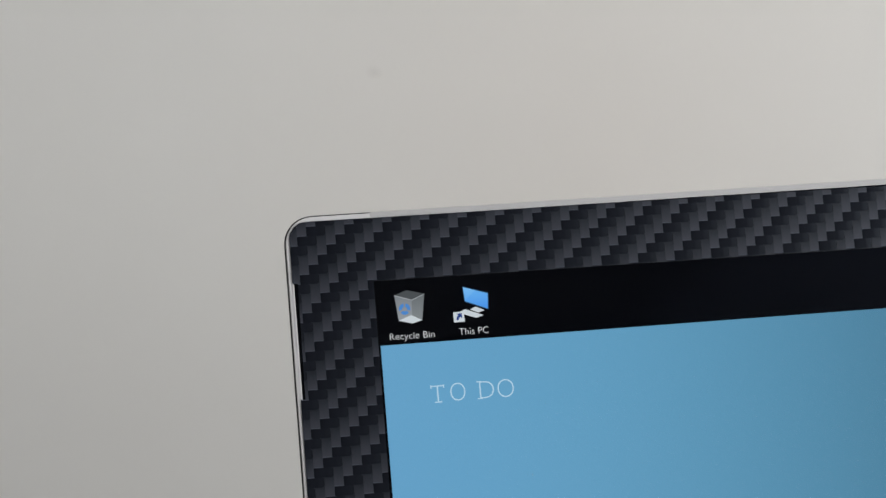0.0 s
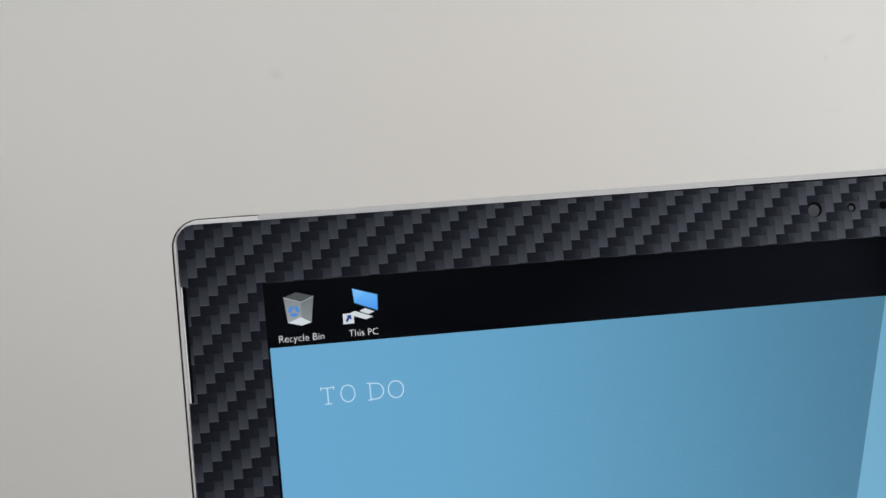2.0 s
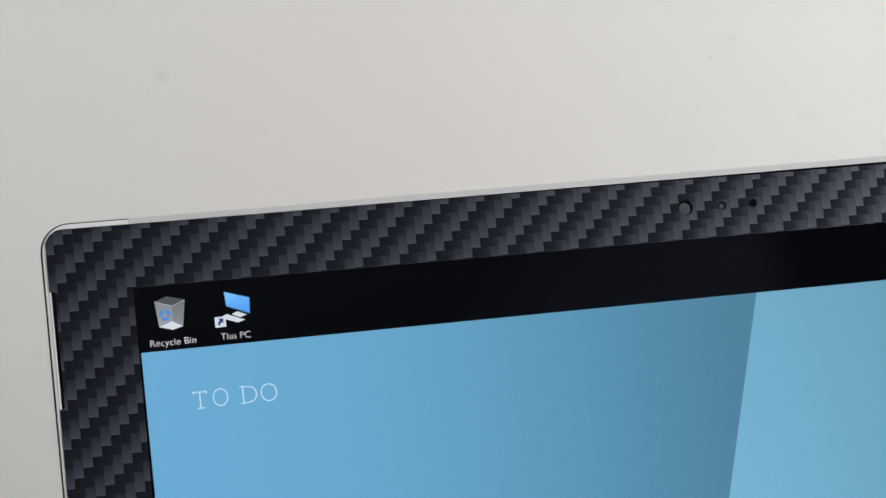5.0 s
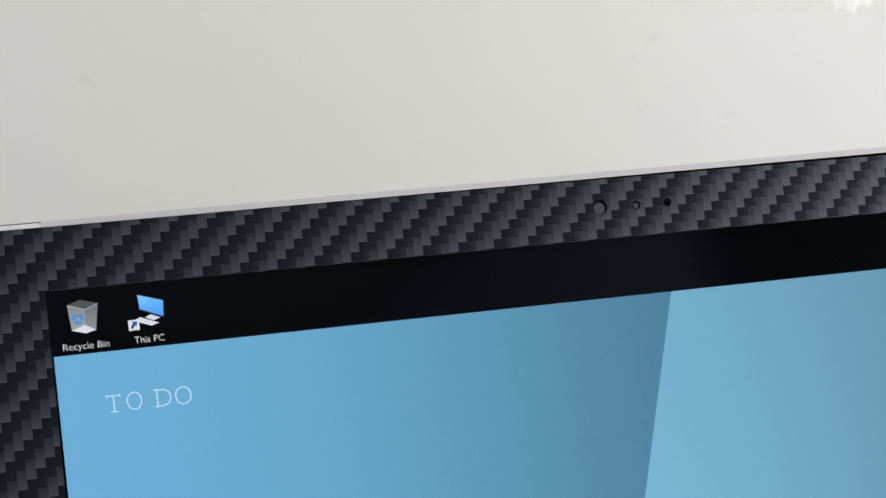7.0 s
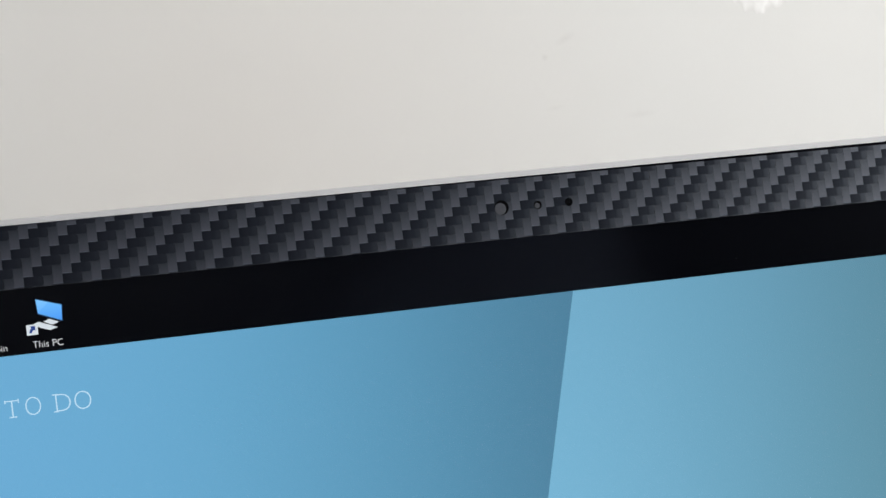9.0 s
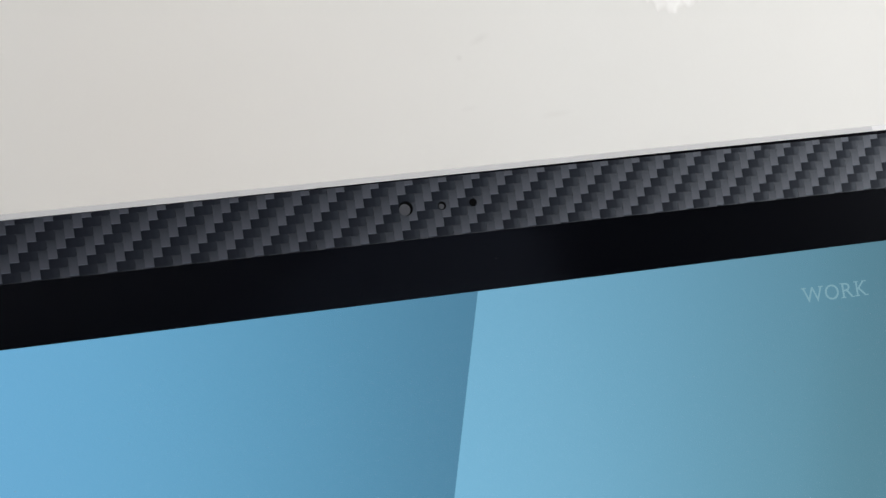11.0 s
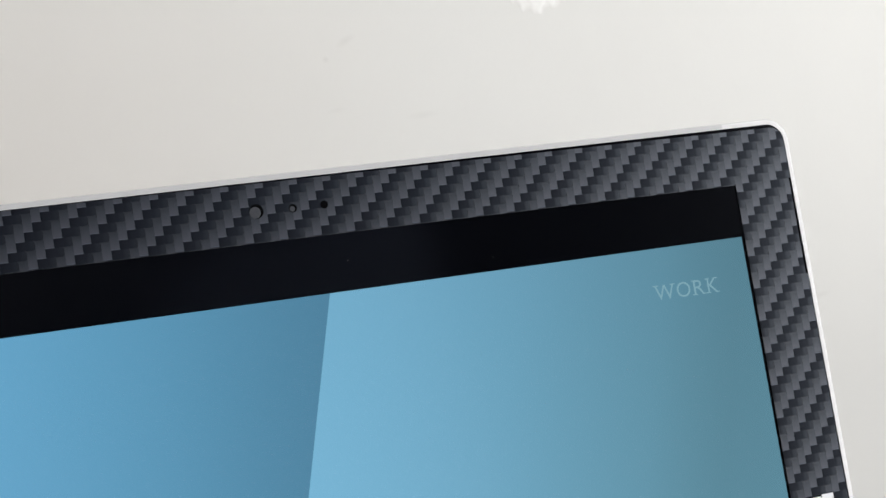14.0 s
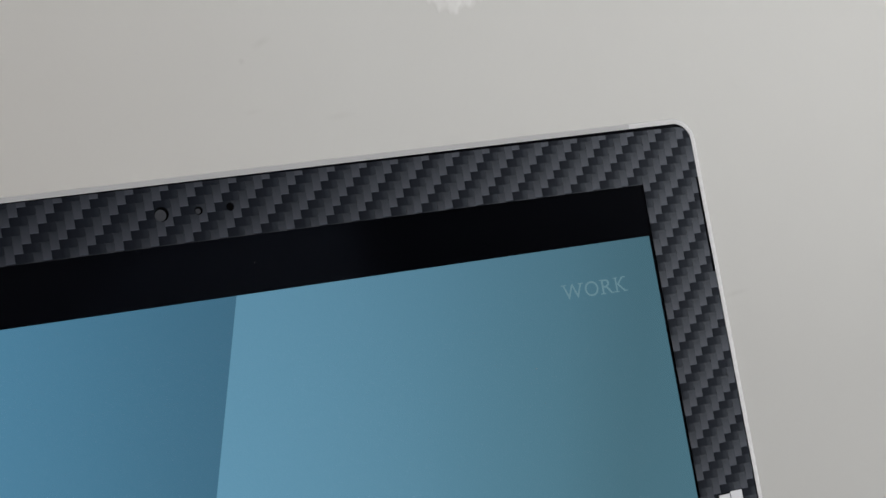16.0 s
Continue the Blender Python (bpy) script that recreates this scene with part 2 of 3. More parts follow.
def loft(loops, cap_first=False, cap_last=False):
    """Skins closed loops of equal length given as (points, z)."""
    verts, faces, n = [], [], len(loops[0][0])
    for pts, z in loops:
        verts += [(x, y, z) for x, y in pts]
    for k in range(len(loops) - 1):
        for i in range(n):
            j = (i + 1) % n
            faces.append((k * n + i, k * n + j, (k + 1) * n + j, (k + 1) * n + i))
    if cap_first:
        faces.append(tuple(range(n)))
    if cap_last:
        faces.append(tuple(range((len(loops) - 1) * n, len(loops) * n))[::-1])
    return verts, faces


# ---- the room ----
def room_box(name, boxes, material, label, kind="structure"):
    bm = bmesh.new()
    for lo, hi in boxes:
        add_box(bm, lo, hi)
    me = bpy.data.meshes.new(name)
    bm.to_mesh(me)
    bm.free()
    me.materials.append(material)
    ob = new(name, me)
    ob.matrix_world = ROOM
    return tagged(ob, label, name.split("_")[0], kind=kind)


TH = 0.12
room_box("wall_north", [((WEST - TH, WALL_F, 0), (EAST + TH, WALL_F + TH, HEIGHT))], FAR_WALL, "off-white painted wall with faint grey scuffs and a soft shadow painted in")
room_box("wall_south", [((WEST - TH, SOUTH - TH, 0), (EAST + TH, SOUTH, HEIGHT))], WALL, "plain off-white painted wall")
room_box("wall_west", [((WEST - TH, SOUTH, 0), (WEST, WALL_F, HEIGHT))], WALL, "plain off-white painted wall")
# one unseen wall in a dark and a pale stretch, to shape the screen's reflections
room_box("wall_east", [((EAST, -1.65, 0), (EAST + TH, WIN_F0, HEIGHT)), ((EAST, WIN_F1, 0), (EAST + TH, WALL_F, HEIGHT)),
                       ((EAST, WIN_F0, 0), (EAST + TH, WIN_F1, WIN_Z0)), ((EAST, WIN_F0, WIN_Z1), (EAST + TH, WIN_F1, HEIGHT))], DIMMED_WALL, "unseen wall, darkened for the glass reflections, with a window opening")
room_box("wall_southeast", [((EAST, SOUTH, 0), (EAST + TH, -1.65, HEIGHT))], BLUE_WALL, "unseen wall, pale blue-grey to brighten the glass reflections")
room_box("floor", [((WEST - TH, SOUTH - TH, -0.1), (EAST + TH, WALL_F + TH, 0))], FLOOR, "plain dark grey floor")
room_box("ceiling", [((WEST - TH, SOUTH - TH, HEIGHT), (EAST + TH, WALL_F + TH, HEIGHT + 0.1))], CEILING, "unseen ceiling, greyed to dim the glass reflections")

window = tagged(new("window_1"), "white-framed window letting in daylight", "window", kind="structure")
window.matrix_world = ROOM @ pose(EAST + 0.08, (WIN_F0 + WIN_F1) / 2, (WIN_Z0 + WIN_Z1) / 2)
ww, wh = (WIN_F1 - WIN_F0) / 2, (WIN_Z1 - WIN_Z0) / 2
bm = bmesh.new()
for lo, hi in (((-0.02, -ww, -wh), (0.02, -ww + 0.05, wh)), ((-0.02, ww - 0.05, -wh), (0.02, ww, wh)), ((-0.02, -ww + 0.05, -wh), (0.02, ww - 0.05, -wh + 0.05)),
               ((-0.02, -ww + 0.05, wh - 0.05), (0.02, ww - 0.05, wh))):
    add_box(bm, lo, hi)
part("window_frame", bm, FRAME, window)
bm = bmesh.new()
add_box(bm, (-0.003, -ww + 0.05, -wh + 0.05), (0.003, ww - 0.05, wh - 0.05))
pane = part("pane", bm, GLASS, window)
pane.visible_shadow = False

desk = tagged(new("desk"), "plain white laminate desk under the tablet", "desk")
desk.matrix_world = ROOM @ pose(0.1, 0.27, 0)
bm = bmesh.new()
add_box(bm, (-0.7, -0.37, DESK - 0.03), (0.7, 0.37, DESK), 0.002)
part("desktop", bm, DESK_TOP, desk)
for sx in (-0.66, 0.66):
    for sy in (-0.33, 0.33):
        bm = bmesh.new()
        add_box(bm, (sx - 0.025, sy - 0.025, 0), (sx + 0.025, sy + 0.025, DESK - 0.03), 0.003)
        part("leg", bm, DESK_LEG, desk)


# ---- the tablet ----
MM = 0.001
HW, HH, DEEP = 145.95, 100.7, 9.1
tablet = tagged(new("tablet_computer"), "silver tablet with carbon-fibre bezel film, switched on, on its kickstand", "tablet")
tablet.matrix_world = Matrix(((1, 0, 0, 0), (0, 0.33171, -0.94338, 0), (0, 0.94338, 0.33171, 0), (0, 0, 0, 1)))
# local axes: x to the right, y up the face from the lower back edge, z out of the glass
tablet.location = (0, -HH * MM * 0.33171 + DEEP * MM * 0.94338, DESK)


def at(x, y, z):
    """Face millimetres (from the tablet's centre, z from the glass) to the tablet's own metres."""
    return (x * MM, (y + HH) * MM, (z + DEEP) * MM)


def placed(verts):
    return [at(*v) for v in verts]


def inset(d, n=10):
    return rounded(HW - d, HH - d, max(6.2 - d, 1.0), n)


v, f = loft([(inset(1.45), -0.7), (inset(1.45), 0.02), (inset(1.38), 0.10), (inset(0.46), 0.06), (inset(0.32), -0.06), (inset(0.32), -0.9)])
mesh_part("front_rim", placed(v), f, SHELL, tablet, "bright bevelled silver rim")
# the seam round the rim is sunk and black on the left, shallow and silver on the right


def halved(pts):
    """The same outline with two more points beside the middle of its long sides."""
    out = []
    for (ax, ay), (bx, by) in zip(pts, pts[1:] + pts[:1]):
        out.append((ax, ay))
        if ax * bx < 0:
            out += [(math.copysign(0.05, ax), ay), (math.copysign(0.05, bx), by)]
    return out


v, f = loft([(halved(inset(0.34)), -0.75), (halved(inset(0.03)), -0.75)])
v = [(x, y, z if x < 0 else -0.12) for x, y, z in v]
mesh_part("rim_gap", placed(v), f, [DARK, SHELL], tablet, "narrow seam round the rim, black on the left half", [int(min(v[k][0] for k in q) > 0) for q in f])
v, f = loft([(inset(0.03), -0.9), (inset(0.03), -0.66), (inset(0.01), -0.72), (inset(0.0), -1.1), (inset(0.4), -2.2), (inset(4.0), -8.6), (inset(4.8), -9.1)], cap_last=True)
mesh_part("back_shell", placed(v), f, SHELL, tablet)
bm = bmesh.new()
add_box(bm, at(-126.9, HH - 1.36, -0.85), at(126.9, HH - 0.10, 0.13), 0.00015)
part("vent_strip", bm, STRIP, tablet, "matt grey vent strip along the top edge")
v, f = loft([(rounded(144.55, 99.3, 4.8), 0.0), (rounded(144.55, 99.3, 4.8), -0.7)], cap_first=True)
glass = mesh_part("cover_glass", placed(v), f, BLACK_GLASS, tablet, "glossy black cover glass")


def flat(name, outlines, materials, parent, z, label=""):
    """Flat shapes on the glass: outlines in face millimetres, each with a material number; later ones lie a little higher."""
    verts, faces, which = [], [], []
    for k, (pts, mat) in enumerate(outlines):
        faces.append(tuple(range(len(verts), len(verts) + len(pts))))
        verts += [at(x, y, z + 0.012 * k) for x, y in pts]
        which.append(mat)
    ob = mesh_part(name, verts, faces, materials, parent, label, which)
    bm = bmesh.new()
    bm.from_mesh(ob.data)
    for face in bm.faces:
        face.normal_update()
        if face.normal.z < 0:
            face.normal_flip()
    bm.to_mesh(ob.data)
    bm.free()
    return ob


# the lit display: the wallpaper is wider than the panel is high, so black bars lie above and below it
SW, SH, PW, PH = 126.8, 84.5, 126.8, 71.3
display = flat("display", [([(-SW, -SH), (SW, -SH), (SW, SH), (-SW, SH)], 0)], [BLACK_GLASS], tablet, 0.02, "lit display with black bars above and below the picture")
flat("wallpaper", [([(-PW, -PH), (PW, -PH), (PW, PH), (-PW, PH)], 0)], [PICTURE], display, 0.04, "pale blue wallpaper with a slanting fold")


def arc(cx, cy, r0, r1, a0, a1, n=8):
    pts = [(cx + r1 * math.cos(radians(a0 + (a1 - a0) * k / n)), cy + r1 * math.sin(radians(a0 + (a1 - a0) * k / n))) for k in range(n + 1)]
    return pts + [(cx + r0 * math.cos(radians(a1 + (a0 - a1) * k / n)), cy + r0 * math.sin(radians(a1 + (a0 - a1) * k / n))) for k in range(n + 1)]


bin_shapes = [
    ([(-122.98, 82.02), (-120.18, 82.98), (-116.41, 81.9), (-119.27, 80.76)], 2),
    ([(-122.98, 82.02), (-119.27, 80.76), (-119.48, 75.63), (-122.43, 76.46)], 1),
    ([(-119.27, 80.76), (-116.41, 81.9), (-117.29, 76.21), (-119.48, 75.63)], 0),
    ([(-122.43, 76.46), (-119.48, 75.63), (-117.29, 76.21), (-119.6, 77.5)], 3),
    ([(-122.98, 82.07), (-122.98, 81.87), (-119.27, 80.66), (-119.27, 80.82)], 5),
    ([(-119.27, 80.82), (-119.27, 80.66), (-116.41, 81.78), (-116.41, 81.92)], 5),
]
for a in (100, 220, 340):
    bin_shapes.append((arc(-120.95, 78.9, 0.5, 1.25, a, a + 95, 5), 4))
flat("bin_icon", bin_shapes, [ICON_GREY, ICON_PALE, ICON_DARK, ICON_WHITE, ICON_BLUE, ICON_LINE], display, 0.06, "grey waste bin icon with blue arrows")
pc_shapes = [
    ([(-109.3, 77.3), (-107.67, 77.9), (-103.72, 76.34), (-105.43, 75.85)], 3),
    ([(-106.64, 77.8), (-105.34, 78.32), (-103.33, 77.43), (-104.83, 76.96)], 3),
    ([(-107.9, 82.9), (-102.33, 81.15), (-102.56, 77.54), (-107.67, 79.56)], 6),
    ([(-107.8, 82.72), (-102.48, 81.02), (-102.70, 77.78), (-107.58, 79.72)], 1),
    ([(-107.8, 82.72), (-105.2, 81.9), (-107.58, 79.72)], 5),
    ([(-110.42, 77.42), (-108.03, 77.48), (-108.0, 75.2), (-110.4, 75.15)], 3),
    ([(-108.55, 77.1), (-108.55, 76.0), (-108.95, 76.35), (-109.5, 75.5), (-109.85, 75.8), (-109.65, 76.35), (-109.3, 76.7), (-109.7, 77.05)], 4),
]
flat("computer_icon", pc_shapes, [ICON_GREY, ICON_SKY, ICON_PALE, ICON_WHITE, ICON_NAVY, lit_fade("icon_light_sky", (0.12, 0.42, 0.95), (0.22, 0.58, 1.0), 79.5, 82.7), MONITOR_EDGE], display, 0.06, "blue monitor icon with a shortcut arrow")


def words(name, text, x0, x1, y0, cap, material, parent, z=0.06, thin=0.0, tilt=0.0, extra=(), label=""):
    """Lettering in the built-in font, from x0 to x1 on the line y0, capitals `cap` high (face millimetres)."""
    cu = bpy.data.curves.new(name, "FONT")
    cu.body, cu.size, cu.offset, cu.resolution_u = text, 1.0, thin, 4
    tmp = bpy.data.objects.new(name, cu)
    scene.collection.objects.link(tmp)
    bpy.context.view_layer.update()
    me = bpy.data.meshes.new_from_object(tmp.evaluated_get(bpy.context.evaluated_depsgraph_get()))
    bpy.data.objects.remove(tmp)
    xs = [v.co.x for v in me.vertices]
    lo, hi = min(xs), max(xs)
    for v in me.vertices:
        x = x0 + (v.co.x - lo) / (hi - lo) * (x1 - x0)
        v.co = at(x, y0 + v.co.y / 0.729 * cap + (x - x0) * tilt, z)
    me.materials.clear()
    me.materials.append(material)
    if extra:
        bm = bmesh.new()
        bm.from_mesh(me)
        for ax, ay, bx, by in extra:
            bm.faces.new([bm.verts.new(at(px, py, z + 0.004)) for px, py in ((ax, ay), (bx, ay), (bx, by), (ax, by))])
        bm.to_mesh(me)
        bm.free()
    ob = new(name, me)
    ob.parent = parent
    return tagged(ob, label) if label else ob


def joined(pieces, name, label):
    """Makes single letters one word."""
    bm = bmesh.new()
    for ob in pieces:
        bm.from_mesh(ob.data)
    me = bpy.data.meshes.new(name)
    bm.to_mesh(me)
    bm.free()
    me.materials.append(pieces[0].data.materials[0])
    word = new(name, me)
    word.parent = pieces[0].parent
    for ob in pieces:
        bpy.data.objects.remove(ob)
    return tagged(word, label)


def heading(letters, material, thin, bars, label):
    """A word of capitals, each given as letter, x0, x1, foot and cap height."""
    joined([words("letter", *spec, material, display, thin=thin, extra=bars if k == 0 else ()) for k, spec in enumerate(letters)], "heading", label)


words("icon_caption", "Recycle Bin", -124.65, -114.85, 72.33, 1.55, TEXT_WHITE, display, thin=-0.015, label="small white caption on black")
words("icon_caption", "This PC", -109.4, -102.95, 72.36, 1.57, TEXT_WHITE, display, thin=-0.015, label="small white caption on black")
THIN_CAPS = "thin white slab-serif capitals on the blue wallpaper"
heading([("T", -116.75, -113.7, 58.15, 4.05), ("O", -112.5, -109.15, 58.1, 4.35)], TITLE, -0.022,
        [(-116.0, 58.1, -114.4, 58.35), (-116.75, 61.2, -116.5, 61.95), (-113.95, 61.2, -113.7, 61.95)], THIN_CAPS)
heading([("D", -106.05, -102.85, 58.15, 4.2), ("O", -102.1, -98.45, 58.05, 4.4)], TITLE, -0.022, [(-106.6, 58.15, -105.5, 58.38), (-106.6, 61.8, -105.5, 62.03)], THIN_CAPS)
heading([("W", 99.4, 104.9, 58.3, 4.0), ("O", 105.6, 109.5, 58.3, 4.0), ("R", 110.5, 113.5, 58.3, 4.0), ("K", 114.5, 117.4, 58.3, 4.0)], TITLE_DIM, -0.004,
        [(99.0, 61.8, 100.5, 62.05), (103.9, 61.8, 105.3, 62.05), (110.0, 58.3, 111.4, 58.55), (110.0, 61.8, 110.6, 62.05), (112.9, 58.3, 113.9, 58.55),
         (114.0, 58.3, 115.3, 58.55), (114.0, 61.8, 115.3, 62.05), (116.3, 61.8, 117.6, 62.05), (116.6, 58.3, 117.8, 58.55)], "faint pale slab-serif capitals on the blue wallpaper")


# ---- carbon-fibre film on the bezel ----
def clip(poly, nx, ny, d):
    """Keeps the part of a convex polygon where nx x + ny y <= d; points carry their place along the strand."""
    out = []
    for k in range(len(poly)):
        a, b = poly[k], poly[(k + 1) % len(poly)]
        sa, sb = nx * a[0] + ny * a[1] - d, nx * b[0] + ny * b[1] - d
        if sa <= 0:
            out.append(a)
        if (sa < 0 < sb) or (sb < 0 < sa):
            q = sa / (sa - sb)
            out.append(tuple(a[i] + (b[i] - a[i]) * q for i in range(len(a))))
    return out


# the film is stuck on slightly askew and stops short of the glass edge along part of both sides
def askew(x, y):
    return x + SKEW * (y - 92), y - SKEW * x


FILM_X0, FILM_X1, FILM_Y0, FILM_Y1 = -144.8, 144.42, -98.6, 98.86
OPEN_X0, OPEN_X1, OPEN_Y0, OPEN_Y1 = -127.2, 127.75, -85.4, 85.0
CELL = 2.083
COL0, ROW0 = -99.37, 95.67
SKEW = 0.0036
CUT = 3.9


def film_pieces(poly):
    """The parts of a small convex polygon that lie on the film's frame, with its rounded outer corners."""
    p = poly
    for nx, ny, d in ((1, 0, FILM_X1), (-1, 0, -FILM_X0), (0, 1, FILM_Y1), (0, -1, -FILM_Y0)):
        p = clip(p, nx, ny, d) if p else p
    for sx in (-1, 1):
        for sy in (-1, 1):
            cx, cy = (FILM_X1 if sx > 0 else FILM_X0) - sx * CUT, (FILM_Y1 if sy > 0 else FILM_Y0) - sy * CUT
            if p and max(sx * (q[0] - cx) for q in p) > 0 and max(sy * (q[1] - cy) for q in p) > 0:
                for a in (11, 34, 56, 79):
                    nx, ny = sx * math.cos(radians(a)), sy * math.sin(radians(a))
                    p = clip(p, nx, ny, nx * cx + ny * cy + CUT) if p else p
    if len(p) > 2 and 61 < sum(q[1] for q in p) / len(p) < 86 and p[0][0] < -130:
        p = clip(p, -1, 0.006, 143.8 + 0.006 * 61)
    if len(p) > 2 and 60.5 < sum(q[1] for q in p) / len(p) < 85.5 and p[0][0] > 130:
        p = clip(p, 1, 0, 143.8)
    if len(p) < 3:
        return
    above, rest = clip(p, 0, -1, -OPEN_Y1), clip(p, 0, 1, OPEN_Y1)
    below, mid = (clip(rest, 0, 1, OPEN_Y0), clip(rest, 0, -1, -OPEN_Y0)) if rest else ([], [])
    left, right = (clip(mid, 1, 0, OPEN_X0), clip(mid, -1, 0, -OPEN_X1)) if mid else ([], [])
    for q in (above, below, left, right):
        if len(q) > 2:
            yield q


def weave():
    """2/2 twill: strands two cells long, stepping up to the right; each strand bulges and dips under its neighbours."""
    verts, faces, which, uvs = [], [], [], []
    i0, i1 = int((FILM_X0 - COL0) // CELL) - 2, int((FILM_X1 - COL0) // CELL) + 3
    j0, j1 = int((FILM_Y0 - ROW0) // CELL) - 4, int((FILM_Y1 - ROW0) // CELL) + 4

    def off_film(x0, y0, x1, y1):
        return x0 > OPEN_X0 + 1 and x1 < OPEN_X1 - 1 and y0 > OPEN_Y0 + 1 and y1 < OPEN_Y1 - 1

    def put(quad, mat):
        for piece in film_pieces(quad):
            faces.append(tuple(range(len(verts), len(verts) + len(piece))))
            verts.extend(at(*askew(c[0], c[1]), 0.20 + c[2]) for c in piece)
            uvs.extend((c[4] if len(c) > 4 else 0.0, c[3]) for c in piece)
            which.append(mat)

    def warp(x, y):
        """An upright strand: its lower end lies on top, its upper end dives under the next level strand."""
        if off_film(x, y, x + CELL, y + 2 * CELL):
            return
        steps, rise = (0.0, 0.06, 0.5, 0.88, 1.0), (0.03, 0.065, 0.085, 0.055, 0.0)
        for k in range(4):
            a, b = steps[k], steps[k + 1]
            ya, yb = y + 2 * CELL * a, y + 2 * CELL * b
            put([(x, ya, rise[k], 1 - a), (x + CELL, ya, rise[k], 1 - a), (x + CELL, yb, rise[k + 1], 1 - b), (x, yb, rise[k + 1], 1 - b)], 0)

    def weft(x, y):
        """A level strand with rounded ends, over a shallow bed where the upright strands show through."""
        if off_film(x, y, x + 2 * CELL, y + CELL):
            return
        put([(x, y, -0.004, 0.45), (x + 2 * CELL, y, -0.004, 0.45), (x + 2 * CELL, y + CELL, -0.004, 0.45), (x, y + CELL, -0.004, 0.45)], 0)
        # the sheen on the strand's middle is put into its colour
        steps, rise, painted_sheen = (0.0, 0.06, 0.45, 0.92, 1.0), (0.02, 0.045, 0.06, 0.045, 0.015), (0.2, 0.5, 1.0, 0.5, 0.3)
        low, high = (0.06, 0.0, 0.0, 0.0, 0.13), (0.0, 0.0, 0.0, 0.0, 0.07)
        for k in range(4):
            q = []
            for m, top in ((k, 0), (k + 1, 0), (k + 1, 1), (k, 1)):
                q.append((x + 2 * CELL * steps[m], y + CELL * (1 - high[m] if top else low[m]), rise[m], painted_sheen[m], steps[m]))
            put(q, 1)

    for i in range(i0, i1):
        for j in range(j0, j1):
            x, y = COL0 + CELL * (i - 1), ROW0 + CELL * j
            turn = (j - i) % 4
            if turn == 0:
                warp(x, y)
            if turn == 3:
                weft(x, y)
    return verts, faces, which, uvs


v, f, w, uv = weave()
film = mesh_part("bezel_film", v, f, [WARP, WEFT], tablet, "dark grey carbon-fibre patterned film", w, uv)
tagged(film, kind="stuff")

# the film's cut edge: a thin band down to the glass, inside and outside
v, f = loft([(rounded((FILM_X1 - FILM_X0) / 2, (FILM_Y1 - FILM_Y0) / 2, CUT, 4), 0.19), (rounded((FILM_X1 - FILM_X0) / 2, (FILM_Y1 - FILM_Y0) / 2, CUT, 4), 0.0)])
mx, my = (FILM_X0 + FILM_X1) / 2, (FILM_Y0 + FILM_Y1) / 2
mesh_part("film_edge", placed([(*askew(x + mx, y + my), z) for x, y, z in v]), f, FILM, tablet, "black cut edge of the film")
ox, oy = (OPEN_X0 + OPEN_X1) / 2, (OPEN_Y0 + OPEN_Y1) / 2
v, f = loft([(rounded((OPEN_X1 - OPEN_X0) / 2, (OPEN_Y1 - OPEN_Y0) / 2, 0.3, 2), 0.0), (rounded((OPEN_X1 - OPEN_X0) / 2, (OPEN_Y1 - OPEN_Y0) / 2, 0.3, 2), 0.2)])
mesh_part("film_edge", placed([(*askew(x + ox, y + oy), z) for x, y, z in v]), f, FILM, tablet, "black cut edge of the film")


def disc(name, x, y, loops, material, parent, label=""):
    v, f = loft([(rounded(r, r, r * 0.999, 8), z) for r, z in loops], cap_first=True)
    return mesh_part(name, placed([(a + x, b + y, c) for a, b, c in v]), f, material, parent, label, smooth=False)


def eye(name, x, y, r_out, r_in, inner, label):
    """An opening in the film with the sensor's window sunk in it."""
    ring = disc(name, x, y, [(r_out, 0.292), (r_out, 0.1)], DARK, tablet, label)
    disc("lens", x - 0.20 * r_out, y - 0.16 * r_out, [(r_in * 0.85, 0.312), (r_in, 0.30)], inner, ring)


eye("webcam", 0.18, 92.38, 1.72, 1.36, LENS_GREY, "round webcam window in the bezel")
eye("light_sensor", 9.09, 92.15, 0.98, 0.64, LENS_GREY, "small round sensor in the bezel")
eye("indicator_opening", 16.85, 92.15, 0.95, 0.6, DARK, "small black opening in the bezel")

plate = [(132.6, -3.2), (140.1, -3.7), (140.1, 3.75), (132.6, 3.25)]
logo = mesh_part("home_button", placed([(x, y, z) for z in (0.296, 0.1) for x, y in plate]), [(0, 1, 2, 3), (0, 4, 5, 1), (1, 5, 6, 2), (2, 6, 7, 3), (3, 7, 4, 0)],
                 DARK, tablet, "pale four-pane home button mark on black")
for x0, x1, y0, y1 in ((132.9, 136.1, 0.2, 3.0), (136.35, 139.8, 0.2, 3.45), (132.9, 136.1, -3.0, -0.05), (136.35, 139.8, -3.45, -0.05)):
    mesh_part("button_pane", placed([(x0, y0, 0.33), (x1, y0, 0.33), (x1, y1, 0.33), (x0, y1, 0.33), (x0, y0, 0.2), (x1, y0, 0.2), (x1, y1, 0.2), (x0, y1, 0.2)]),
              [(0, 1, 2, 3), (0, 4, 5, 1), (1, 5, 6, 2), (2, 6, 7, 3), (3, 7, 4, 0)], LOGO, logo)

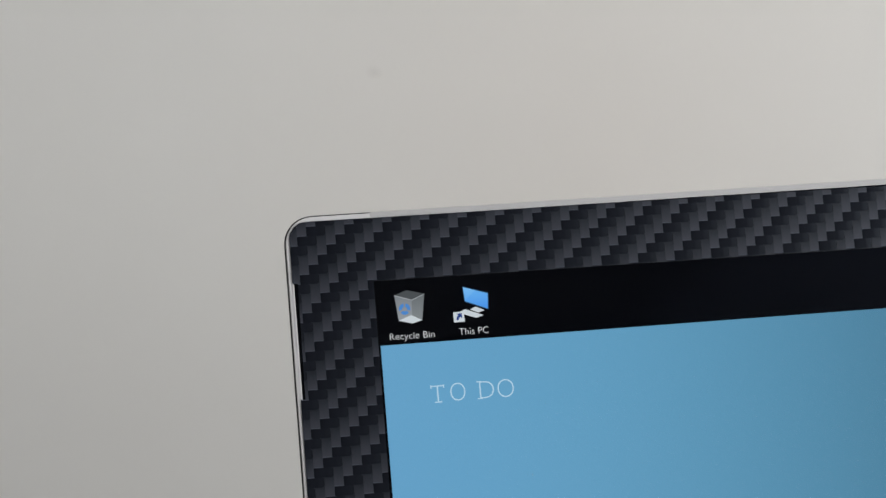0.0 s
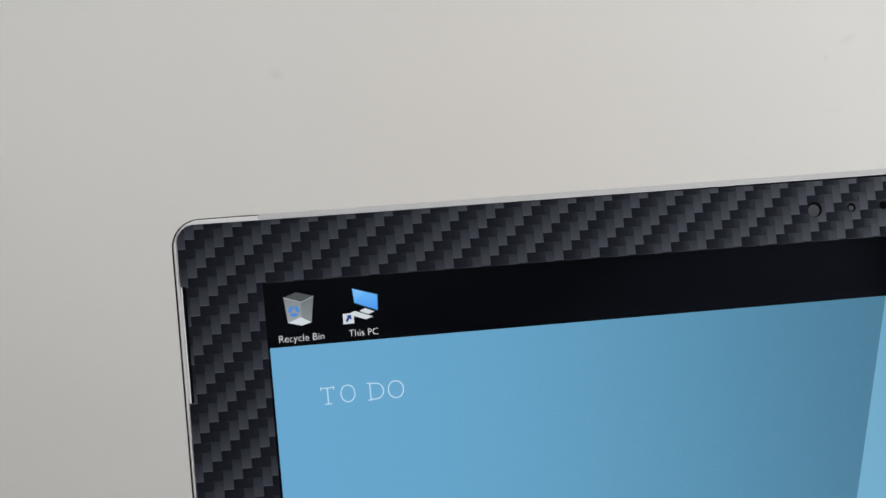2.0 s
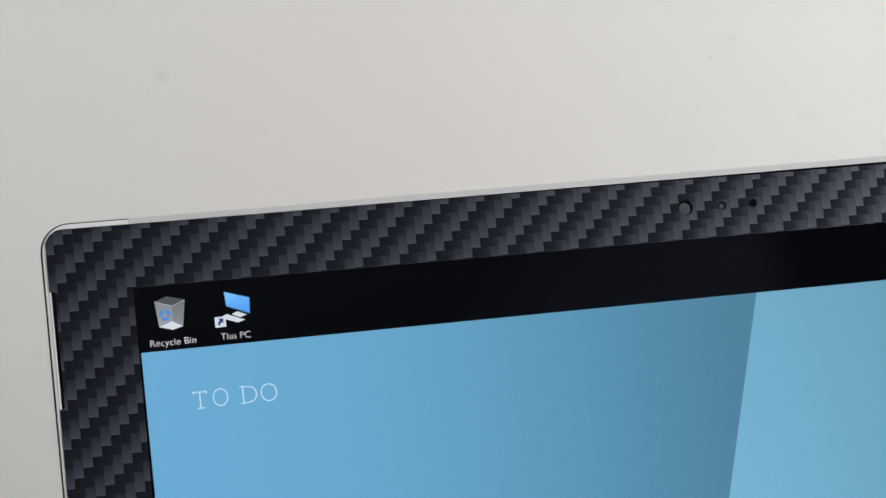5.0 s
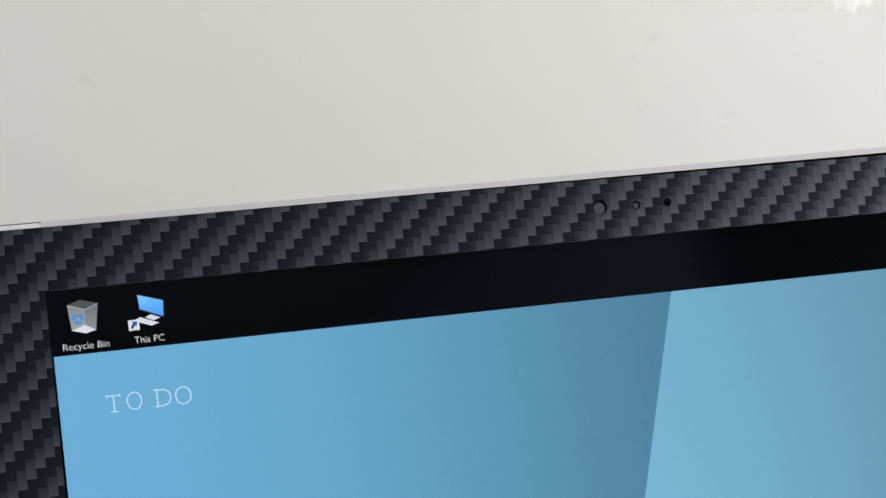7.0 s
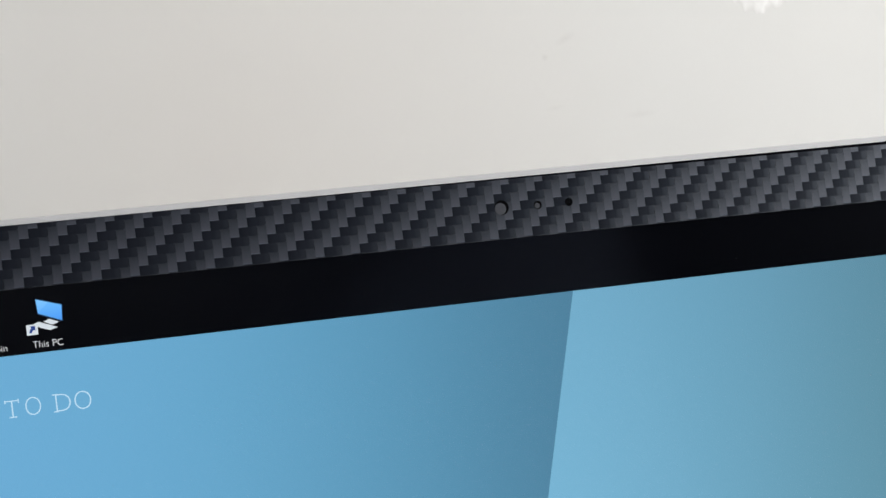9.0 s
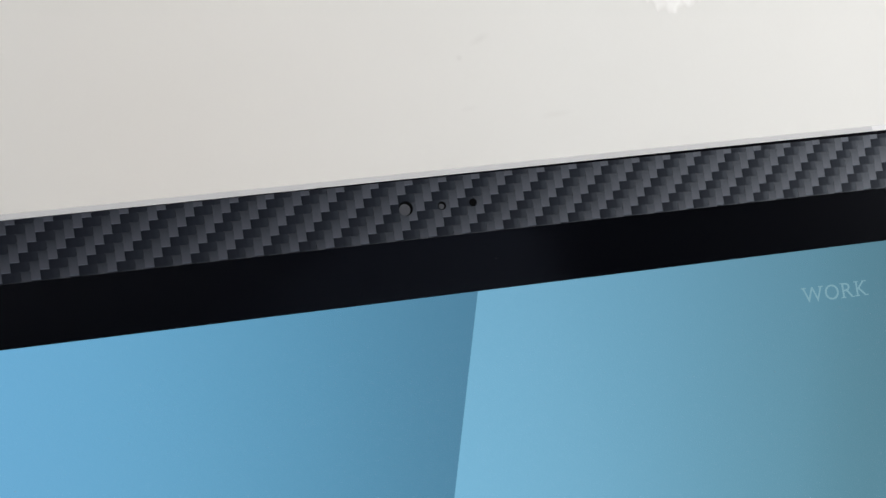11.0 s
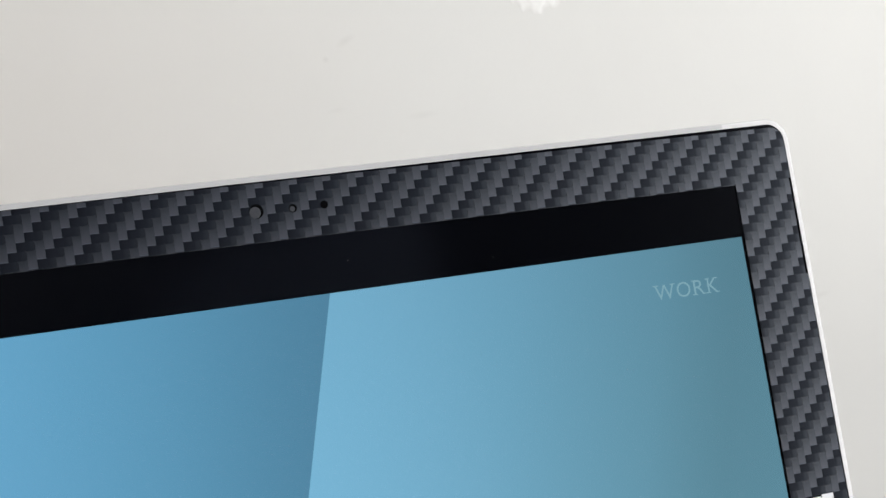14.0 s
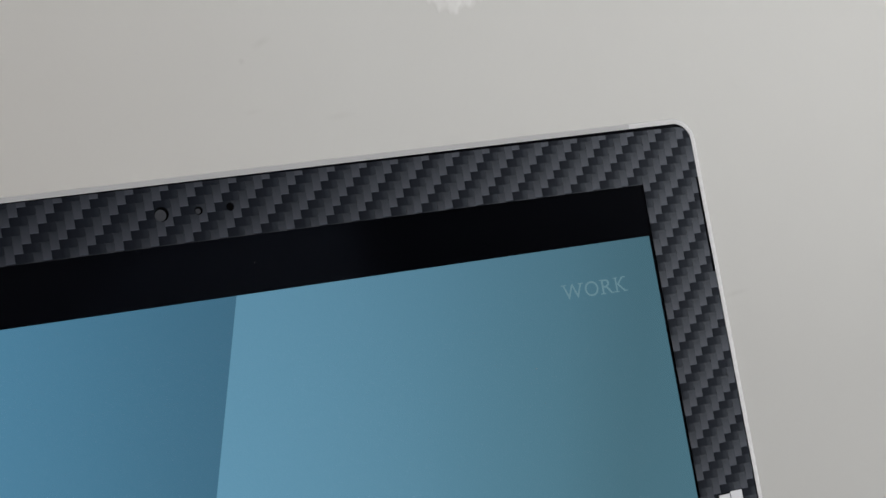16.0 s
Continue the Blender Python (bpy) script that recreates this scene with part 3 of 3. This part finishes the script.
# the kickstand: a hinged plate behind the shell, its foot on the desk
hinge_y, hinge_z = -5.0, -9.15
hw_pos = tablet.matrix_basis @ Vector(at(0, hinge_y, hinge_z))
STAND_LENGTH = 0.0995
drop = hw_pos.z - DESK - 0.0012
reach = math.sqrt(STAND_LENGTH ** 2 - drop ** 2)
foot = Vector((0, hw_pos.y + reach, DESK + 0.0012))
inv = tablet.matrix_basis.inverted()
a, b = inv @ hw_pos, inv @ foot
way = (b - a).normalized()
nrm = Vector((0, -way.z, way.y))
bm = bmesh.new()
add_box(bm, (-0.139, 0, -0.0011), (0.139, STAND_LENGTH, 0.0011), 0.0008)
bmesh.ops.transform(bm, matrix=Matrix((((1, 0, 0, 0)), (0, way.y, nrm.y, a.y), (0, way.z, nrm.z, a.z), (0, 0, 0, 1))), verts=bm.verts)
part("kickstand", bm, SHELL, tablet)

# ---- filler patch on the wall ----
def filler_patch():
    """A feathered dab of white filler, proud of the paint in the middle and running out to nothing at its edge."""
    n, m, verts, faces = 44, 36, [], []
    hw, hh = 0.0150, 0.0125
    for j in range(m + 1):
        for i in range(n + 1):
            u, v = 2 * i / n - 1, 2 * j / m - 1
            ragged = v * (1 + 0.30 * noise.noise((u * 6.5, 0.4, 1.9)))
            body = 1 - (u * u + ragged * ragged) - 0.30 * noise.noise((u * 4.0, v * 2.3, 0.7))
            lump = 0.7 + 0.6 * noise.noise((u * 9, v * 3, 3.1))
            verts.append((u * hw, -0.00032 * max(body, -0.3) * lump, v * hh))
    for j in range(m):
        for i in range(n):
            a = j * (n + 1) + i
            faces.append((a, a + 1, a + n + 2, a + n + 1))
    mat, t, b = nodes_of("feathered_white_filler")
    sep = t.nodes.new("ShaderNodeSeparateXYZ")
    t.links.new(t.nodes.new("ShaderNodeTexCoord").outputs["Object"], sep.inputs[0])
    high = math_node(t, "MULTIPLY", sep.outputs[1], -8000.0)
    clamp = t.nodes.new("ShaderNodeClamp")
    t.links.new(high, clamp.inputs[0])
    t.links.new(mix_colour(t, clamp.outputs[0], (0.775, 0.768, 0.755), (0.93, 0.928, 0.92)), b.inputs["Base Color"])
    b.inputs["Roughness"].default_value = 0.7
    ob = mesh_part("filler_patch", verts, faces, mat, None, "rough white dab of filler on the painted wall", smooth=True)
    ob.matrix_world = ROOM @ pose(0.165, WALL_F, 0.9325)
    return tagged(ob, category="filler")


filler_patch()

# a few specks of dust on the glass
verts, faces = [], []
for x, y, r in ((20.5, 78.4, 0.11), (88.2, 42.7, 0.11), (57.4, 74.6, 0.09), (-96.0, 41.0, 0.10)):
    n = len(verts)
    ring = [(x + r * (1 + 0.3 * math.sin(k * 2.3)) * math.cos(k * 1.0472), y + r * math.sin(k * 1.0472)) for k in range(6)]
    verts += [at(a, b, 0.09) for a, b in ring] + [at(x, y, 0.16)]
    faces += [(n + k, n + (k + 1) % 6, n + 6) for k in range(6)]
tagged(mesh_part("dust", verts, faces, DUST, tablet, "tiny pale specks of dust"), kind="stuff")
